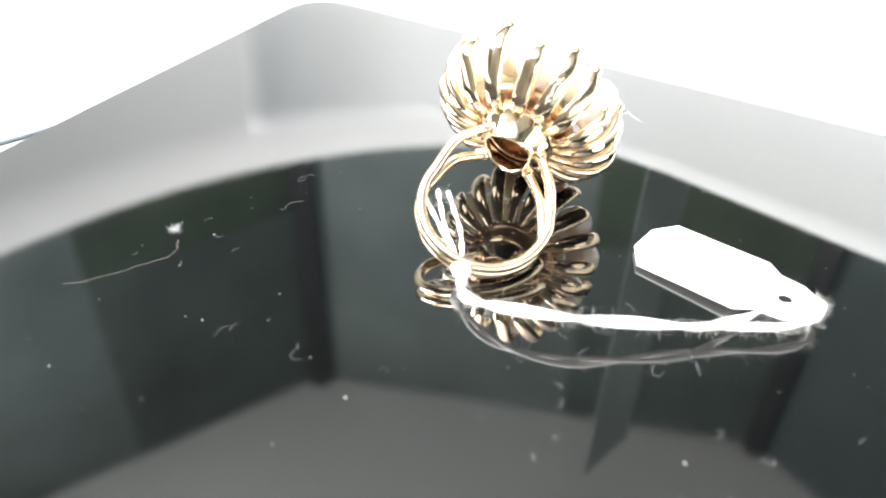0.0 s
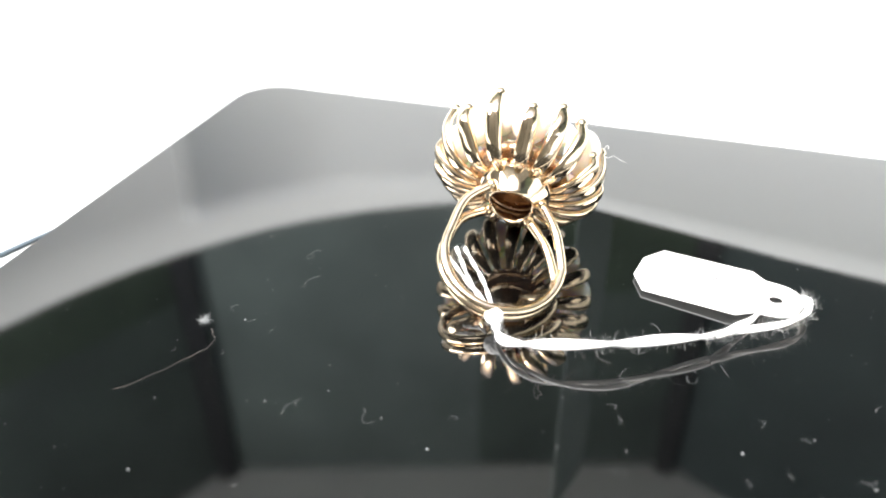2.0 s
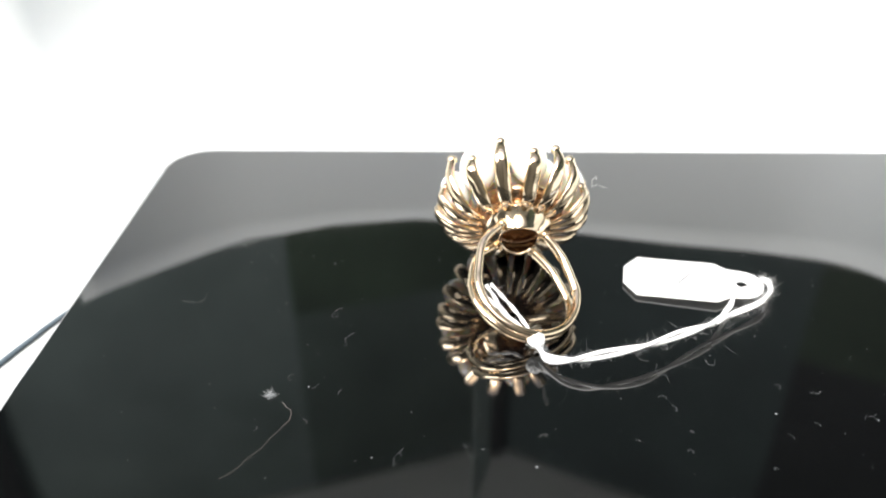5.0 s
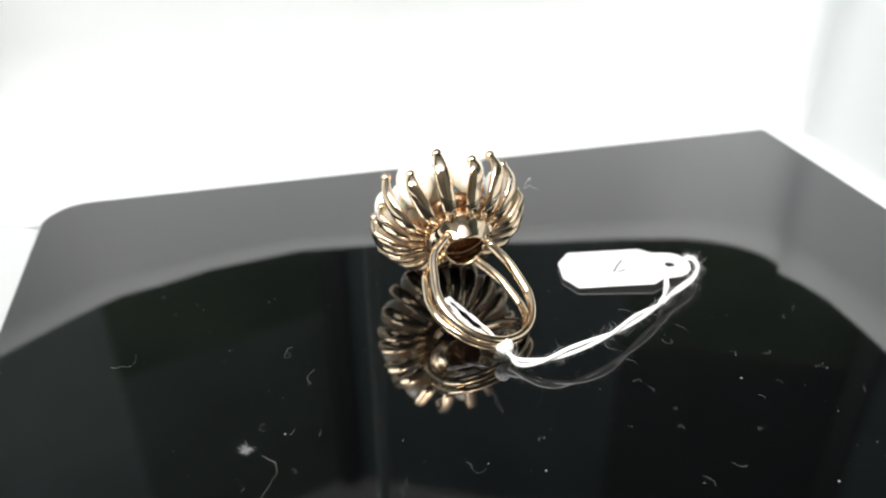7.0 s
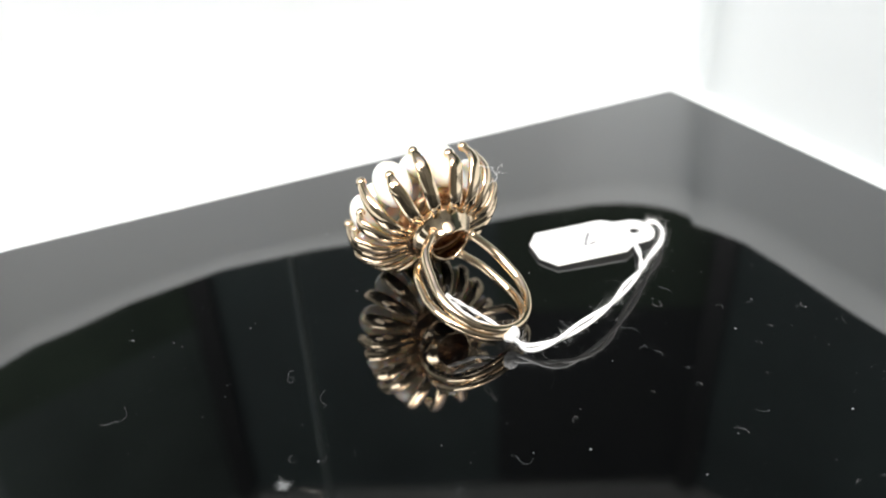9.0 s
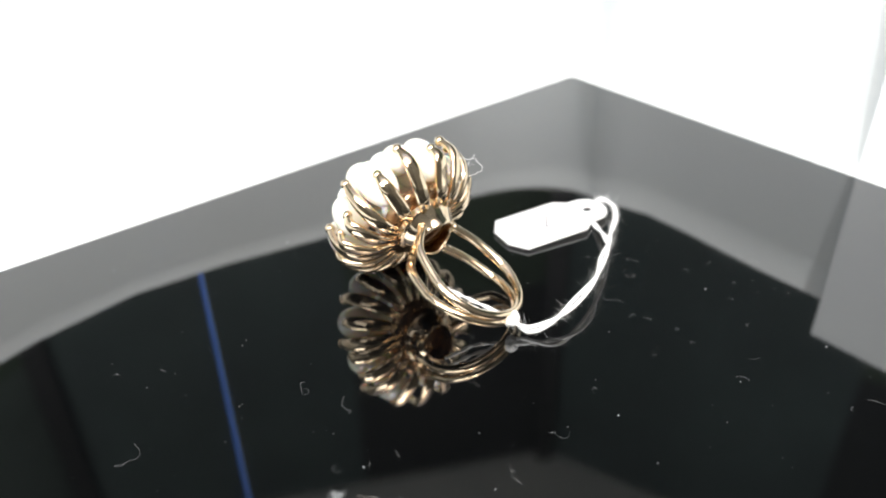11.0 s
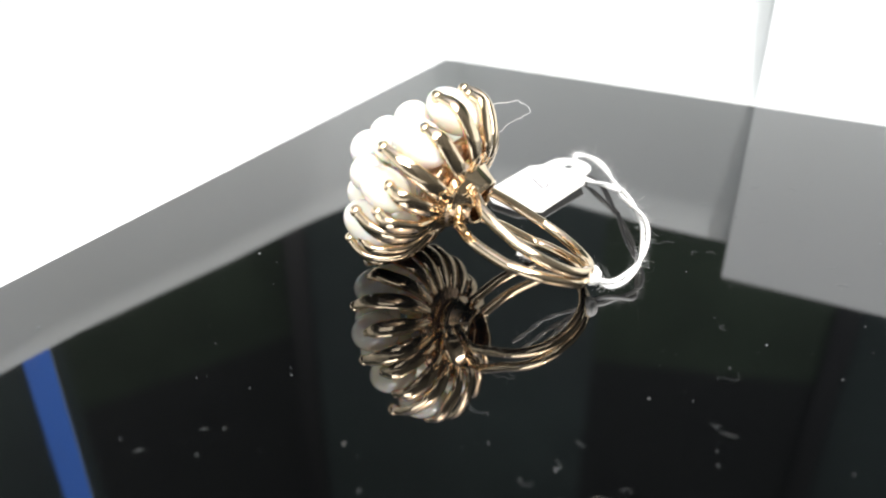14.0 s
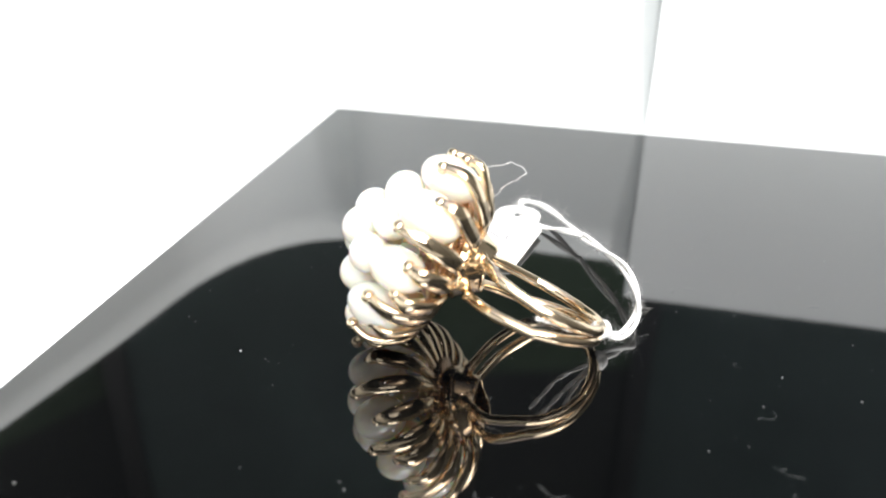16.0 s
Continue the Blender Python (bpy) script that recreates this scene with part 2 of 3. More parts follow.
def wall_slab(name, mat, side, start, end, label, low=FLOOR_Z, high=EAVES):
    """A flat piece of the wall that faces the middle from azimuth side, between two azimuths."""
    n = Vector((math.sin(radians(side)), math.cos(radians(side)), 0))
    along = Vector((n.y, -n.x, 0))
    bm = bmesh.new()
    rows = []
    for z in (low, high):
        rows.append([bm.verts.new(n * (APOTHEM + out) + along * APOTHEM * math.tan(radians(az - side)) + Vector((0, 0, z))) for az, out in ((start, 0), (end, 0), (end, 0.1), (start, 0.1))])
    for k in range(4):
        bm.faces.new((rows[0][k], rows[0][(k + 1) % 4], rows[1][(k + 1) % 4], rows[1][k]))
    bm.faces.new(rows[0][::-1])
    bm.faces.new(rows[1])
    return tagged(mesh_object(name, bm, mat, False), label, "wall", kind="structure")


for p in POSTS:
    side = p + 22.5
    if p == POSTS[-1]:
        # this unseen wall is left open where the added fill lamp hangs
        for start, end, low, high in ((p, 258.5, FLOOR_Z, EAVES), (301.5, p + 45, FLOOR_Z, EAVES), (258.5, 301.5, FLOOR_Z, 1.32), (258.5, 301.5, 2.74, EAVES)):
            wall_slab("wall_back", BROWN_BOUNCE, side, start, end, "unseen brown room wall round an opening made for the fill lamp", low, high)
        continue
    if p > 130:
        wall_slab("wall_back", BROWN_BOUNCE, side, p, p + 45, "unseen brown room wall, lightened to bounce light onto the ring")
        continue
    # later walls use shaded copies of the same colours; upper parts darker again
    near, far = (ROOM, DUSK) if p < 30 else (ROOM_SHADED, DUSK_SHADED)
    wall_slab("wall_side", near, side, p, p + 26, "grey room wall with its dimness in the colour")
    # green slab added in place of foliage
    wall_slab("wall_side", GREEN, side, p + 26, p + 45, "dark green piece of room wall standing in for mirrored foliage", FLOOR_Z, 1.85)
    wall_slab("wall_side", far, side, p + 26, p + 45, "upper part of the room wall, darkened by colour for shade", 1.85, EAVES)

for p in POSTS:
    bm = bmesh.new()
    r = APOTHEM / math.cos(radians(22.5)) - 0.03
    bmesh.ops.create_cube(bm, size=1, matrix=pose(r * math.sin(radians(p)), r * math.cos(radians(p)), (EAVES + FLOOR_Z) / 2, 0, 0, -p) @ Matrix.Diagonal((0.085, 0.08, EAVES - FLOOR_Z, 1)))
    bmesh.ops.bevel(bm, geom=bm.edges[:], offset=0.008, segments=2, affect="EDGES")
    tagged(mesh_object("trim", bm, BAR, False), "black upright post in the corner of the room", "post", kind="structure")

bm = bmesh.new()
R_OUT = (APOTHEM + 0.1) / math.cos(radians(22.5))
outer = [bm.verts.new((R_OUT * math.sin(radians(POSTS[0] + 5.625 * k)), R_OUT * math.cos(radians(POSTS[0] + 5.625 * k)), EAVES)) for k in range(64)]
# unseen opening, added so that sun and sky light reach the table
hole = [bm.verts.new((-0.5 + 1.7 * math.sin(radians(POSTS[0] + 5.625 * k)), -0.55 + 1.7 * math.cos(radians(POSTS[0] + 5.625 * k)), EAVES)) for k in range(64)]
for k in range(64):
    bm.faces.new((outer[k], outer[(k + 1) % 64], hole[(k + 1) % 64], hole[k]))
ext = bmesh.ops.extrude_face_region(bm, geom=bm.faces[:])
bmesh.ops.translate(bm, verts=[v for v in ext["geom"] if isinstance(v, bmesh.types.BMVert)], vec=(0, 0, 0.1))
tagged(mesh_object("ceiling", bm, CEIL, False), "pale ceiling with a round opening added to let the sun in", "ceiling", kind="structure")
bm = bmesh.new()
bmesh.ops.create_circle(bm, cap_ends=True, segments=64, radius=2.85, matrix=Matrix.Translation((0, 0, FLOOR_Z)))
tagged(mesh_object("floor", bm, BROWN_BOUNCE, False), "dim brown room floor below the table", "floor", kind="structure")

# ---- black plate ----


def plate():
    base = new("black_plate")
    m = Matrix.Identity(4)
    m.col[0][:3], m.col[1][:3] = FAR, SIDE
    m.translation = CORNER
    base.matrix_world = m
    outline = []
    radii = {0: 0.0012, 1: 0.010, 2: 0.010, 3: 0.0012}
    corners = [(0, 0), (-WIDE, 0), (-WIDE, -LONG), (0, -LONG)]
    turn = [45, 135, 225, 315]
    for i, (x, y) in enumerate(corners):
        r = radii[i]
        sx, sy = (-1 if x == 0 else 1), (-1 if y == 0 else 1)
        for k in range(9):
            a = radians(turn[i] - 45 + 90 * k / 8)
            outline.append((x + sx * r + r * math.cos(a), y + sy * r + r * math.sin(a)))
    bm = bmesh.new()
    levels = [(0.0006, 0.0), (0.0, -0.0005), (0.0, -THICK + 0.0004), (0.0004, -THICK)]
    loops = []
    cx, cy = -WIDE / 2, -LONG / 2
    for inset, z in levels:
        loops.append([bm.verts.new((cx + (x - cx) * (1 - inset / (WIDE / 2)), cy + (y - cy) * (1 - inset / (LONG / 2)), z)) for x, y in outline])
    for a, b in zip(loops, loops[1:]):
        for k in range(len(a)):
            bm.faces.new((a[k], a[(k + 1) % len(a)], b[(k + 1) % len(a)], b[k]))
    bm.faces.new(loops[-1][::-1])
    bm.faces.new(loops[0])
    part("slab", bm, GLOSS, base, smooth=False)
    return tagged(base, "glossy black plate with dust and lint, lying on the white table", "plate")


plate()

# ---- ring ----
AZ, TILT = radians(28.0), radians(26.0)
N_AX = Vector((math.sin(AZ) * math.cos(TILT), math.cos(AZ) * math.cos(TILT), math.sin(TILT)))
W_AX = Vector((math.cos(AZ), -math.sin(AZ), 0))
V_AX = N_AX.cross(W_AX)
FOOT = spot(0.1, 2.88, 0.04) - 0.06 * S * W_AX
RING_M = Matrix.Identity(4)
for i, axis in enumerate((W_AX, V_AX, N_AX)):
    RING_M.col[i][:3] = axis
RING_M.translation = FOOT


def metric(bm):
    bm.transform(Matrix.Scale(S, 4))
    return bm


def prong_mesh(tip_r, tip_d, seed, root):
    rnd = random.Random(seed)
    j = rnd.uniform(-0.008, 0.008)
    rise = tip_d - 0.825
    profile = [(root, 0.776), (root * 0.45 + 0.20, 0.778), (0.375, 0.802), (0.446 + j, 0.866), (tip_r + 0.010 + j, 0.835 + 0.54 * rise), (tip_r - 0.016, tip_d)]
    path = smooth_path([(r, 0, d) for r, d in profile], 8)
    for _ in range(14):
        path = [path[0]] + [(a + 2 * b + c) / 4 for a, b, c in zip(path, path[1:], path[2:])] + [path[-1]]
    bm = bmesh.new()

    def wide(f):
        return 0.020 + 0.025 * math.sin(math.pi * f ** 1.1) ** 0.9 + 0.002 * f

    def thick(f):
        return 0.015 + 0.008 * math.sin(math.pi * f) + 0.005 * f ** 3
    sweep(bm, path, wide, thick, side=lambda i: (0, 1, 0), ring=16, square=0.85)
    bead = bmesh.new()
    ball(bead, path[-1] + Vector((-0.002, 0, 0.0)), 0.031, 16, 12)
    return metric(bm), metric(bead)


def pearl_ring():
    base = new("pearl_ring")
    base.matrix_world = RING_M
    # split shank: two wires that part towards the crown; the hoop leans a little off the crown's axis
    roll, lean = radians(-19), radians(-8)
    normal = Vector((math.cos(lean) * math.sin(roll), math.cos(lean) * math.cos(roll), math.sin(lean)))
    up = (Vector((0, 0, 1)) - normal.z * normal).normalized()
    hoop = Matrix.Identity(4)
    for i, axis in enumerate((normal.cross(up) * -1 if normal.cross(up).x < 0 else normal.cross(up), normal, up)):
        hoop.col[i][:3] = axis
    hoop.translation = Vector((0.010, -0.03, 0.317))
    to_hoop = hoop.inverted()
    hoop.translation *= S
    for s in (-1, 1):
        def on_hoop(phi, radius):
            g = abs(phi) / 150
            y = s * (0.027 + 0.070 * max(0, g - 0.25) ** 1.3 / 0.75 ** 1.3)
            return Vector((radius * math.sin(radians(phi)), y, -radius * math.cos(radians(phi))))

        def joint(way):
            turn = radians(29 + 27 * s) if way > 0 else radians(189 - 39 * s)
            return to_hoop @ Vector((-0.012 + 0.160 * math.cos(turn), -0.062 + 0.160 * math.sin(turn), 0.680 - 0.018 * s))
        low = [on_hoop(phi, 0.314) for phi in range(-100, 101, 10)]
        start, end = joint(-1), joint(1)
        shoulder = [a.lerp(b, 0.5) + bulge * Vector((way * math.sin(radians(128)), 0, -math.cos(radians(128)))) for a, b, bulge, way in ((start, low[0], 0.052, -1), (end, low[-1], 0.030, 1))]
        path = smooth_path([start, shoulder[0], *low, shoulder[1], end], 6)
        bm = bmesh.new()
        sweep(bm, path, lambda f: 0.0275, lambda f: 0.025, side=lambda i: (0, 1, 0), ring=14)
        for end in (path[0], path[-1]):
            ball(bm, end, 0.031, 14, 10)
        part("shank_wire", metric(bm), GOLD, base, "polished gold split shank wire").matrix_local = hoop
    seat = pose(-0.010 * S, -0.075 * S, 0.72 * S, -9) @ pose(0, 0, -0.72 * S)
    # collar under the crown, saddle-shaped towards the finger
    bm = bmesh.new()
    lathe(bm, [(0.112, 0.652), (0.113, 0.643), (0.119, 0.639), (0.126, 0.643), (0.130, 0.655), (0.140, 0.672), (0.154, 0.694), (0.168, 0.714), (0.182, 0.733), (0.190, 0.742), (0.196, 0.744), (0.200, 0.750), (0.198, 0.757), (0.205, 0.776), (0.200, 0.790), (0.176, 0.778), (0.160, 0.740), (0.146, 0.710), (0.126, 0.682)], 72, lambda a, i: (0.013 * math.cos(2 * a) + 0.002 * math.cos(6 * a + 1)) * (1 if i < 5 else 0.45 if i == 5 else 0.1))
    part("collar", metric(bm), GOLD, base, "gold gallery collar, hollow and dark inside").matrix_local = seat
    # cup: its dark colour carries the shade inside the crown
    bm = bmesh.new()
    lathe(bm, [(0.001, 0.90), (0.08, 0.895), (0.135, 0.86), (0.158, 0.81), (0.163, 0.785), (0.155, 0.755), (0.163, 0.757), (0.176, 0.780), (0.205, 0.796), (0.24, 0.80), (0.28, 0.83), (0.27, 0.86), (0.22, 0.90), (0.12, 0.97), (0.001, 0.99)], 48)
    part("cup", metric(bm), GOLD_SHADED, base, "dull gold inside of the crown, its shade put into the colour").matrix_local = seat
    # the crown sits a little askew on the shank
    crown = pose(-0.036 * S, 0.01 * S + 0.045 * S, -0.001 * S, 3.2, 0, 0)
    angles = [-61, -79, -101, -122, -144, -160, -179] + [168 - 17.6 * k for k in range(13)]
    def oval(a):
        """The crown is a little longer across the shank than along it."""
        return 1 / math.hypot(math.cos(radians(a)) / 0.95, math.sin(radians(a)) / 1.055)

    high = {0: 1.085, 2: 1.09, 4: 1.115}
    rnd = random.Random(5)
    for i, a in enumerate(angles):
        r, d = (0.496 if i in high else 0.486, high.get(i, 1.075)) if i in high or (i > 6 and i % 2) else (0.50 if i < 5 else 0.485, 1.015 if i < 5 else 0.985)
        blade, bead = prong_mesh(r * oval(a), d + rnd.uniform(-0.01, 0.01), i, 0.19 + 0.075 * max(0, -math.sin(radians(a))))
        ob = part("prong", blade, GOLD, base)
        part("bead", bead, GOLD, ob, "rounded gold prong tip")
        ob.matrix_local = crown @ pose(0, 0, 0, 0, 0, a + (rnd.uniform(-2, 2) if i > 6 else 0))
    # pearls: an outer one between each two tall prongs, an inner ring and a few on top
    tall = [a for i, a in enumerate(angles) if i in high or (i > 6 and i % 2)]
    order = sorted((a + 61.5) % 360 for a in tall)
    spots = []
    for a, b in zip(order, order[1:] + [360 + order[0]]):
        if b - a > 25:
            mid, size = (a + b) / 2 - 61.5, min(0.108, 0.003 * (b - a))
            spots.append((0.386 * oval(mid), 1.015, mid, size))
    spots += [(0.225 * oval(360 / 7 * k - 75), 1.165, 360 / 7 * k - 75, 0.1) for k in range(7)]
    spots += [(0.09, 1.255, 120 * k - 40, 0.1) for k in range(3)]
    for r, d, a, size in spots:
        bm = bmesh.new()
        a, r, d = a + rnd.uniform(-3, 3), r + rnd.uniform(-0.01, 0.01), d + rnd.uniform(-0.015, 0.015)
        ball(bm, (r * math.cos(radians(a)), r * math.sin(radians(a)), d), size * rnd.uniform(0.95, 1.04), 32, 20, (1, 1, rnd.uniform(0.94, 1.0) * (1.42 if r > 0.3 else 1)))
        part("pearl", metric(bm), PEARL, base).matrix_local = pose(-0.036 * S, 0.012 * S, 0)
    return tagged(base, "gold dress ring with clustered cream pearls in curved prongs", "ring")


pearl_ring()


# ---- price tag ----
def tag():
    base = new("price_tag")
    a, b = spot(1.005, 3.217, 0.018), spot(1.674, 2.664, 0.04)
    x = (b - a).normalized()
    y = Vector((0, 0, 1)).cross(x).normalized()
    z = x.cross(y)
    m = Matrix.Identity(4)
    for i, axis in enumerate((x, y, z)):
        m.col[i][:3] = axis
    m.translation = a
    base.matrix_world = m
    h = 0.214 * S
    outline = [(0.0, -h * 0.42), (0.085 * S, -h), (0.575 * S, -h), (0.655 * S, -h * 0.72), (0.72 * S, -h * 0.70)]
    outline += [(0.745 * S + 0.123 * S * math.cos(q), h * 0.68 * math.sin(q)) for q in [radians(-75 + 25 * k) for k in range(7)]]
    outline += [(0.72 * S, h * 0.70), (0.655 * S, h * 0.72), (0.575 * S, h), (0.085 * S, h), (0.0, h * 0.42)]
    bm = bmesh.new()
    hx, hy, hr = 0.735 * S, 0.0, 0.036 * S
    hole = [(hx + hr * math.cos(2 * math.pi * k / 16), hy + hr * math.sin(2 * math.pi * k / 16)) for k in range(16)]
    edges = []
    for ring in (outline, hole):
        vs = [bm.verts.new((px, py, 0)) for px, py in ring]
        edges += [bm.edges.new((vs[k], vs[(k + 1) % len(vs)])) for k in range(len(vs))]
    bmesh.ops.triangle_fill(bm, use_beauty=True, edges=edges)
    ext = bmesh.ops.extrude_face_region(bm, geom=bm.faces[:])
    bmesh.ops.translate(bm, verts=[v for v in ext["geom"] if isinstance(v, bmesh.types.BMVert)], vec=(0, 0, 0.00028))
    card = part("card", bm, PAPER, base, smooth=False)
    bm = bmesh.new()
    pen = [(0.43, 0.085), (0.388, 0.02), (0.345, -0.05), (0.38, -0.052), (0.43, -0.035)]
    line = [Vector((px * S, py * S, 0.0003)) for px, py in pen]
    sweep(bm, line, lambda f: 0.0002, lambda f: 0.00006, ring=6, side=lambda i: (0.8, -0.6, 0) if i < 3 else (0.2, 1, 0))
    part("pen_mark", bm, INK, card, "short grey pen stroke")
    return tagged(base, "small white paper price tag with a punched hole", "price tag")


tag()


# ---- cotton thread ----
def twisted(bm, points, r, turns, strands=2, spread=0.9, steps=14):
    line = smooth_path(points, steps)
    n = len(line)
    for s in range(strands):
        path = []
        for i, p in enumerate(line):
            tan = (line[min(i + 1, n - 1)] - line[max(i - 1, 0)]).normalized()
            o = tan.cross(Vector((0, 0, 1))).normalized()
            u = o.cross(tan)
            a = 2 * math.pi * (turns * i / (n - 1) + s / strands)
            path.append(p + r * spread * (math.cos(a) * o + math.sin(a) * u))
        sweep(bm, path, lambda f: r, lambda f: r, ring=7)


def fuzz(bm, points, count, reach, seed, thin=0.000011):
    """Fine stray fibres that curl off a thread."""
    rnd = random.Random(seed)
    line = smooth_path(points, 14)
    for _ in range(count):
        i = rnd.randrange(len(line) - 1)
        p = line[i].lerp(line[i + 1], rnd.random())
        along = (line[i + 1] - line[i]).normalized() * rnd.uniform(-1.5, 1.5)
        d = (along + Vector((rnd.gauss(0, 1), rnd.gauss(0, 1), rnd.gauss(0, 0.7))).normalized()).normalized()
        axis = Vector((rnd.gauss(0, 1), rnd.gauss(0, 1), rnd.gauss(0, 1))).normalized()
        curl_by = Matrix.Rotation(rnd.uniform(-0.75, 0.75), 3, axis)
        step = reach * rnd.uniform(0.25, 1.0) ** 1.4 / 7
        pts = [p]
        for _ in range(7):
            d = (curl_by @ d + 0.28 * Vector((rnd.gauss(0, 1), rnd.gauss(0, 1), rnd.gauss(0, 0.7)))).normalized()
            pts.append(pts[-1] + d * step)
            pts[-1].z = max(pts[-1].z, 0.00008)
        sweep(bm, smooth_path(pts, 2), lambda f: thin * (1 - 0.4 * f), lambda f: thin * (1 - 0.4 * f), ring=3)


thread = new("cotton_thread")
main_line = [spot(0.085, 2.85, 0.08), spot(0.076, 2.74, 0.045), spot(0.153, 2.624, 0.08), spot(0.307, 2.541, 0.12), spot(0.569, 2.481, 0.13), spot(0.839, 2.486, 0.11), spot(1.10, 2.50, 0.08)]
loop_line = [spot(1.10, 2.50, 0.08), spot(1.257, 2.517, 0.075), spot(1.48, 2.53, 0.07), spot(1.63, 2.58, 0.075), spot(1.70, 2.67, 0.075), spot(1.665, 2.705, 0.062), spot(1.612, 2.718, 0.035)]
loop_back = [spot(1.10, 2.50, 0.085), spot(1.237, 2.565, 0.06), spot(1.36, 2.63, 0.03), spot(1.46, 2.70, 0.02), spot(1.54, 2.73, 0.012), spot(1.58, 2.725, 0.02)]
bm = bmesh.new()
twisted(bm, main_line, 0.00035, 1.7, spread=1.35)
twisted(bm, loop_line, 0.0003, 1.6)
twisted(bm, loop_back, 0.0003, 1.3)
strand = part("strand", bm, THREAD, thread, "two-ply white cotton strand")
bm = bmesh.new()
fuzz(bm, main_line + loop_line[1:], 130, 0.0048, 3, 0.0000095)
fuzz(bm, main_line + loop_line[1:], 1900, 0.0024, 4, 0.0000095)
part("fuzz", bm, THREAD, strand, "fine stray cotton fibres")
bm = bmesh.new()
kc = spot(0.080, 2.850, 0.095)
for k in range(5):
    ax = Vector((math.cos(k * 1.3), math.sin(k * 1.3), 0.5 * math.sin(k * 2.1))).normalized()
    o, u = ax.orthogonal().normalized(), ax.cross(ax.orthogonal().normalized())
    sweep(bm, [kc + 0.0012 * (math.cos(q) * o + math.sin(q) * u) + 0.0003 * math.sin(3 * q) * ax for q in [2 * math.pi * i / 20 for i in range(20)]], lambda f: 0.00045, lambda f: 0.00045, ring=7, closed=True)
ball(bm, kc, 0.0013, 14, 10)
fuzz(bm, [kc + Vector((-0.001, 0, 0)), kc, kc + Vector((0.001, 0.0005, 0.0006))], 60, 0.0036, 31, 0.000008)
part("knot", bm, THREAD, thread)


def in_ring(x, y, z):
    return RING_M @ (Vector((x, y, z)) * S)


for j, (u, v, h) in enumerate(((-0.045, 3.21, 0.29), (-0.11, 3.145, 0.30), (0.005, 3.235, 0.265))):
    tip = spot(u, v, h)
    bow = Vector((-0.0004 + 0.0005 * j, 0.0003, -0.0005))
    pts = [kc, kc.lerp(tip, 0.3) + bow, kc.lerp(tip, 0.55) + bow * 1.4, kc.lerp(tip, 0.8) + bow * 0.6, tip]
    bm = bmesh.new()
    twisted(bm, pts, 0.00019, 2.2)
    fuzz(bm, pts, 60, 0.002, 9 + j, 0.000007)
    fuzz(bm, pts[-2:], 20, 0.003, 19 + j, 0.000008)
    part("loose_end", bm, THREAD, thread)
tagged(thread, "fuzzy white cotton thread tying the tag to the ring", "thread")


# ---- dust, lint and hairs on the plate ----
def fibre(name, points, r, mat, label, steps=6, waver=0.0):
    bm = bmesh.new()
    if waver:
        drift = random.Random(len(points))
        points = [p + Vector((drift.gauss(0, waver), drift.gauss(0, waver), abs(drift.gauss(0, waver * 0.3)))) for p in smooth_path(points, 3)]
    sweep(bm, smooth_path(points, steps), lambda f: r * (1 - 0.5 * f), lambda f: r * (1 - 0.5 * f), ring=5)
    return tagged(mesh_object(name, bm, mat), label, "lint", group="lint on the plate")


def curl(u, v, size, turn, bend, seed):
    """A short crinkled fibre lying at (u, v)."""
    drift = random.Random(seed)
    pts, a = [spot(u, v, 0.003)], turn
    for k in range(9):
        a += bend / 9 + drift.gauss(0, 0.45)
        pts.append(pts[-1] + Vector((math.cos(a), math.sin(a), 0)) * size * S / 9)
        pts[-1].z = 0.00006 + abs(drift.gauss(0, 0.00006))
    return pts


LINT = ((-0.63, 2.42, 0.15, -1.2, 1.6), (0.48, 2.195, 0.07, 0.4, 1.9), (0.46, 2.10, 0.065, 0.1, 0.5), (1.065, 1.965, 0.07, 0.9, 2.0), (1.23, 1.84, 0.055, 2.3, 0.8), (1.29, 1.33, 0.09, -0.9, 0.2),
        (1.335, 1.565, 0.085, 0.4, 4.6), (0.85, 1.67, 0.05, -0.5, 0.4), (-1.53, 3.0, 0.05, 0.5, 1.2), (-1.28, 2.92, 0.045, 0.3, 0.9), (0.34, 1.83, 0.06, 1.0, 1.8), (0.14, 1.54, 0.06, 2.0, 1.5),
        (0.63, 1.56, 0.045, 0.8, 4.0), (0.15, 2.02, 0.04, 0.0, 1.0), (0.43, 1.94, 0.04, 0.3, 3.0), (1.61, 1.95, 0.05, 1.2, 0.6), (-1.05, 3.05, 0.05, 0.2, 0.9), (-1.21, 3.31, 0.09, 0.9, 4.2),
        (-1.16, 3.16, 0.05, -0.3, 0.8), (-1.0, 2.45, 0.10, 0.6, 2.2), (-0.93, 2.49, 0.06, 1.9, -1.5), (-0.24, 2.27, 0.08, -0.4, 2.4), (0.34, 1.48, 0.08, 1.4, 1.6), (0.18, 0.94, 0.09, -0.8, 0.4),
        (0.10, 1.01, 0.045, 1.6, 1.8), (1.04, 1.67, 0.04, 0.3, 3.4), (0.12, 1.52, 0.05, 0.9, 2.6), (-1.06, 4.74, 0.05, 1.2, 1.4), (-0.95, 4.52, 0.04, 0.2, 1.2))
for k, (u, v, size, turn, bend) in enumerate(LINT):
    fibre("lint", curl(u, v, size, turn, bend, 50 + k), 0.000019 if size < 0.08 else 0.000016, DUST, "short pale crinkled fibre lying on the black plate", steps=3)
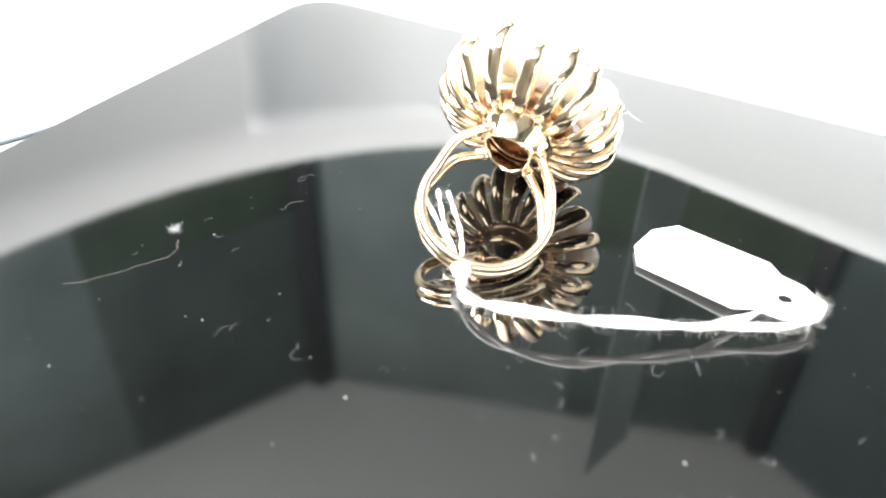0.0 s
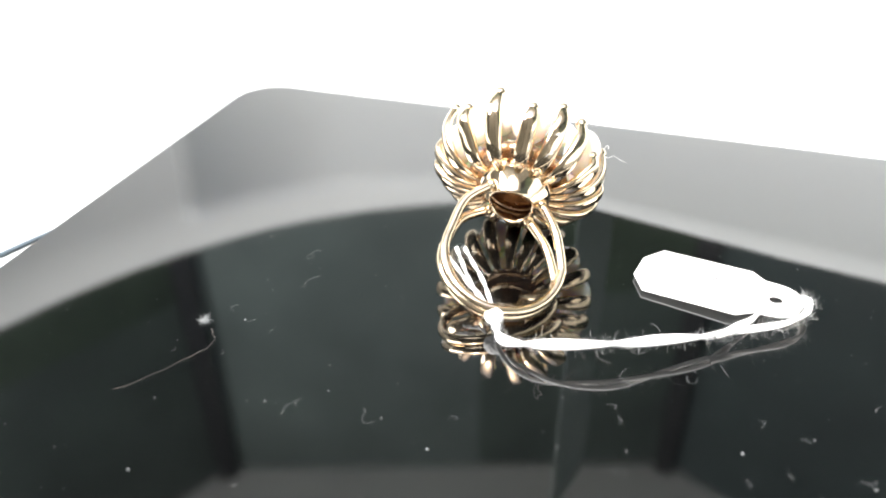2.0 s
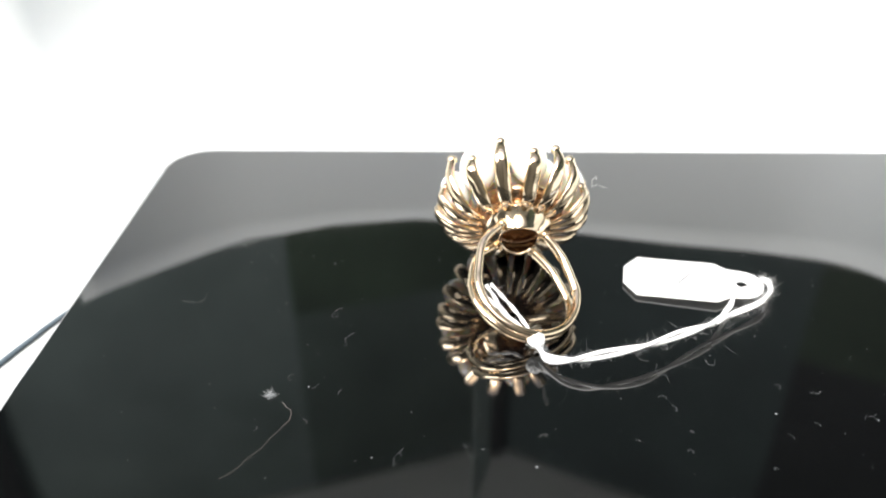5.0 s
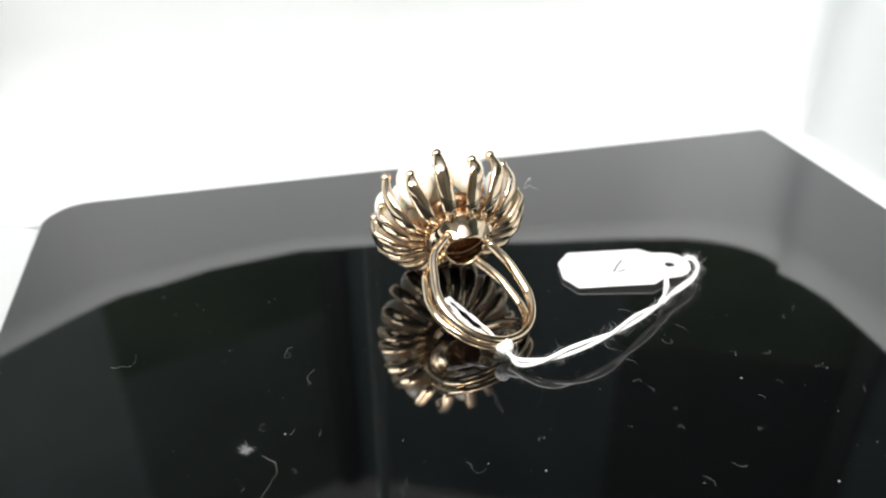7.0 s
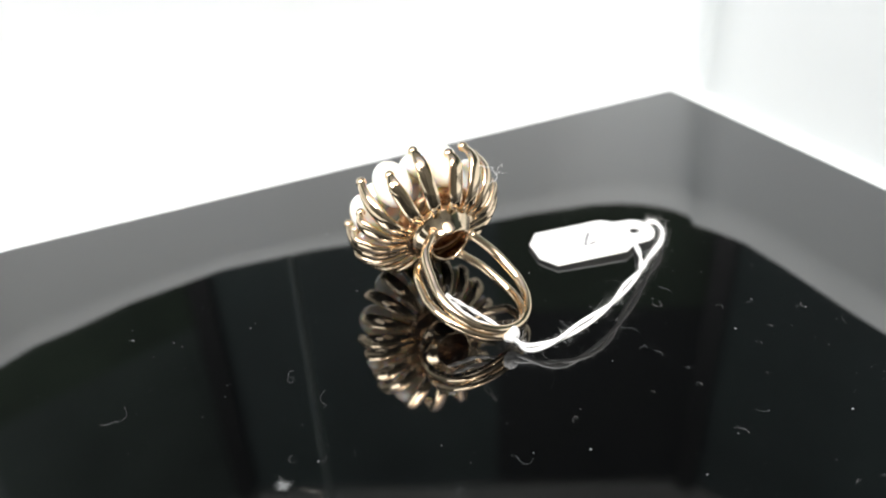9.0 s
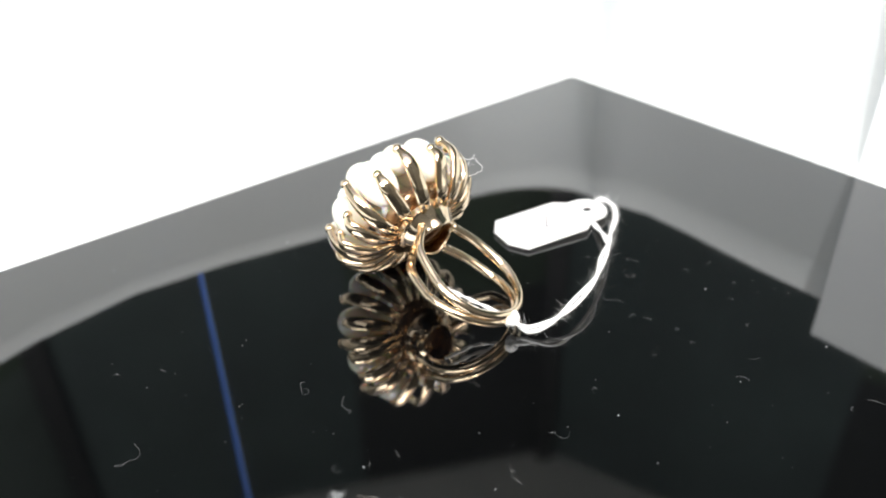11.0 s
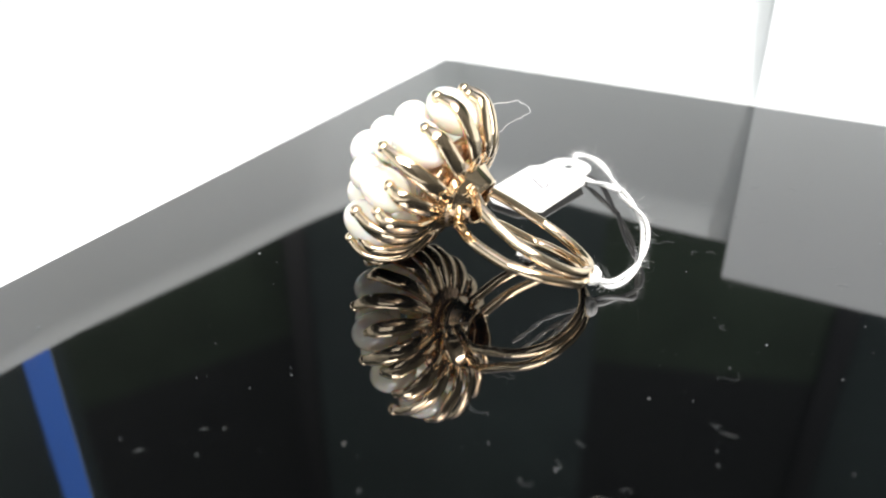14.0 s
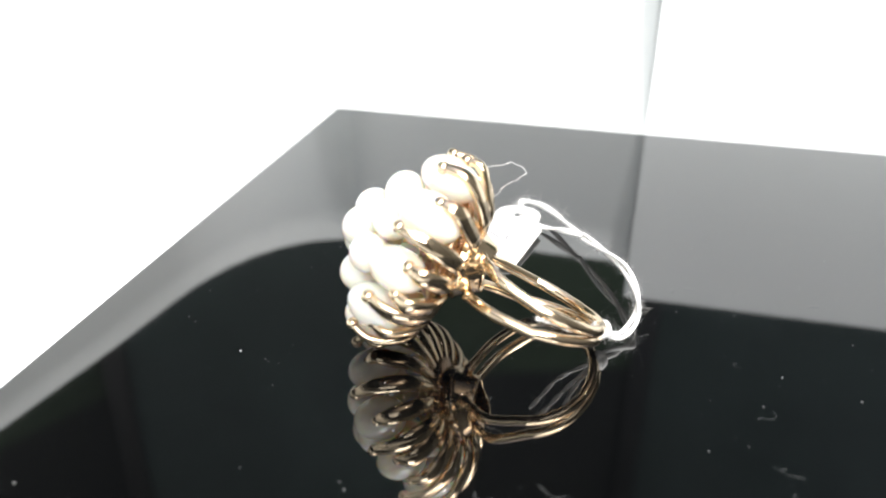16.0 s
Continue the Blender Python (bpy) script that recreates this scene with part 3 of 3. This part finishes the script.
for line in (((-1.599, 4.307), (-1.580, 4.276), (-1.546, 4.268), (-1.530, 4.238), (-1.495, 4.242), (-1.466, 4.270), (-1.443, 4.321)),
             ((-0.767, 3.501), (-0.805, 3.490), (-0.833, 3.477), (-0.851, 3.444), (-0.851, 3.415), (-0.876, 3.416)),
             ((-0.745, 3.754), (-0.766, 3.768), (-0.790, 3.749), (-0.825, 3.721), (-0.828, 3.698), (-0.808, 3.693), (-0.787, 3.714), (-0.794, 3.734)),
             ((0.626, 2.437), (0.583, 2.401), (0.582, 2.369), (0.604, 2.335), (0.585, 2.292)),
             ((0.891, 2.340), (0.877, 2.303), (0.903, 2.279), (0.935, 2.312)), ((1.078, 2.372), (1.078, 2.334), (1.076, 2.287))):
    fibre("lint", [spot(u, v, 0.003) for u, v in line], 0.00002, DUST, "thin looped pale fibre lying on the black plate", steps=5)
HAIR = material("brown hair", (0.30, 0.27, 0.24), 0.5, 0.0, vary=0.2, scale=2000)
fibre("hair", [spot(-1.34, 3.14, 0.004), spot(-1.32, 3.05, 0.008), spot(-1.35, 2.98, 0.008), spot(-1.47, 2.90, 0.01), spot(-1.60, 2.82, 0.008), spot(-1.77, 2.77, 0.004)], 0.000022, HAIR, "fine brown hair lying on the black plate", waver=0.00012)
fibre("hair", [spot(0.53, 3.40, 0.80), spot(0.504, 3.292, 0.847), spot(0.476, 3.214, 0.862), spot(0.437, 3.162, 0.837), spot(0.438, 3.209, 0.79), spot(0.45, 3.268, 0.761), spot(0.44, 3.33, 0.70)], 0.00005, THREAD, "fine pale fibre caught on the ring's prongs", waver=0.00028)
fibre("hair", [spot(0.80, 3.348, 0.705), spot(0.794, 3.343, 0.731), spot(0.782, 3.36, 0.705), spot(0.80, 3.385, 0.66), spot(0.81, 3.40, 0.632), spot(0.84, 3.402, 0.628), spot(0.862, 3.401, 0.636), spot(0.883, 3.396, 0.618), spot(0.924, 3.385, 0.597)], 0.000035, THREAD, "short pale kinked fibre caught on the ring's prongs")
rnd = random.Random(21)
bm = bmesh.new()
for k in range(64):
    c = spot(-1.378 + rnd.gauss(0, 0.011), 3.215 + rnd.gauss(0, 0.009), 0.006)
    a = rnd.uniform(0, 6.28)
    step = Vector((math.cos(a), math.sin(a), rnd.uniform(-0.1, 0.4))) * 0.00036
    turnv = Vector((-math.sin(a), math.cos(a), 0)) * rnd.uniform(-0.0004, 0.0004)
    sweep(bm, smooth_path([c, c + step, c + step * 1.8 + turnv, c + step * 2.1 + turnv * 2.4 + Vector((0, 0, 0.0001))], 3), lambda f: 0.00002, lambda f: 0.00002, ring=4)
tagged(mesh_object("lint_tuft", bm, DUST), "small white tuft of lint on the black plate", "lint", group="lint on the plate")

SPECKS = [(-1.17, 3.18, 3), (-0.76, 2.74, 2.5), (-1.57, 2.67, 2), (-1.96, 2.44, 2), (-0.39, 2.12, 3), (0.91, 1.84, 3), (1.25, 1.85, 2), (-1.15, 2.57, 2), (-0.60, 4.25, 2), (-0.55, 4.26, 2), (-1.03, 3.98, 2),
          (0.57, 1.14, 3), (1.04, 1.36, 2), (0.47, 4.60, 3), (-0.24, 5.50, 3), (-0.24, 1.60, 2.5), (-0.64, 1.88, 2.5), (-0.56, 2.34, 2), (0.27, 2.31, 2), (-1.07, 2.55, 2), (-1.63, 2.25, 3), (1.34, 1.56, 3), (-1.09, 4.53, 2), (-0.94, 4.46, 2), (-1.06, 4.76, 2)]
bm = bmesh.new()
spots = [(u, v, w * 0.000052) for u, v, w in SPECKS]
spots += [(rnd.uniform(-2.4, 2.8), rnd.uniform(0.4, 4.9), 0.000035 + 0.00006 * rnd.random() ** 2) for _ in range(300)]
for u, v, r in spots:
    m = Matrix.Translation(spot(u, v) + Vector((0, 0, r * 0.45))) @ pose(0, 0, 0, 0, 0, rnd.uniform(0, 360)) @ Matrix.Diagonal((r * rnd.uniform(0.8, 1.5), r, r * 0.6, 1))
    grain = bmesh.ops.create_icosphere(bm, subdivisions=1, radius=1, matrix=m)
    for vert in grain["verts"]:
        vert.co += Vector((rnd.gauss(0, 0.22), rnd.gauss(0, 0.22), rnd.gauss(0, 0.1))) * r
tagged(mesh_object("dust", bm, DUST, False), "pale dust specks scattered over the black plate", "dust", kind="stuff")

# ---- things beside the plate ----
CORD = material("grey-blue cord", (0.10, 0.13, 0.15), 0.6, 0.0, vary=0.2, scale=900)
bm = bmesh.new()
sweep(bm, smooth_path([Vector(p) for p in ((-0.0745, 0.0510, -0.0061), (-0.0835, 0.0442, -0.0061), (-0.0879, 0.0404, -0.0061), (-0.104, 0.028, -0.0061), (-0.135, 0.014, -0.0061), (-0.175, 0.010, -0.0061), (-0.23, 0.02, -0.0061))], 8), lambda f: 0.0005, lambda f: 0.0005, ring=10)
tagged(mesh_object("cord", bm, CORD), "thin grey-blue cord running out from under the plate", "cord")
# blade added behind the paper so the plate mirrors a blue streak of sky
BLUE = material("blue of the sky stand-in", (0.07, 0.25, 0.95), 0.6, 0.0, vary=0.15, scale=60)
bm = bmesh.new()
foot = CORNER - WIDE * FAR + 0.087 * FAR + 0.070 * SIDE
bmesh.ops.create_cube(bm, size=1, matrix=pose(foot.x, foot.y, 0.102, 0, 0, -45) @ Matrix.Diagonal((0.0004, 0.032, 0.2172, 1)))
bmesh.ops.bevel(bm, geom=bm.edges[:], offset=0.0001, segments=2, affect="EDGES")
sky_strip = mesh_object("sky_strip", bm, BLUE, False)
# back takes the wall colour to blend into the mirrored room
sky_strip.data.materials.append(ROOM)
for face in sky_strip.data.polygons:
    face.material_index = 0 if face.normal.x < -0.6 and face.normal.y > 0.6 else 1
tagged(sky_strip, "added blue blade standing in for a mirrored strip of sky, wall-coloured back", "card")
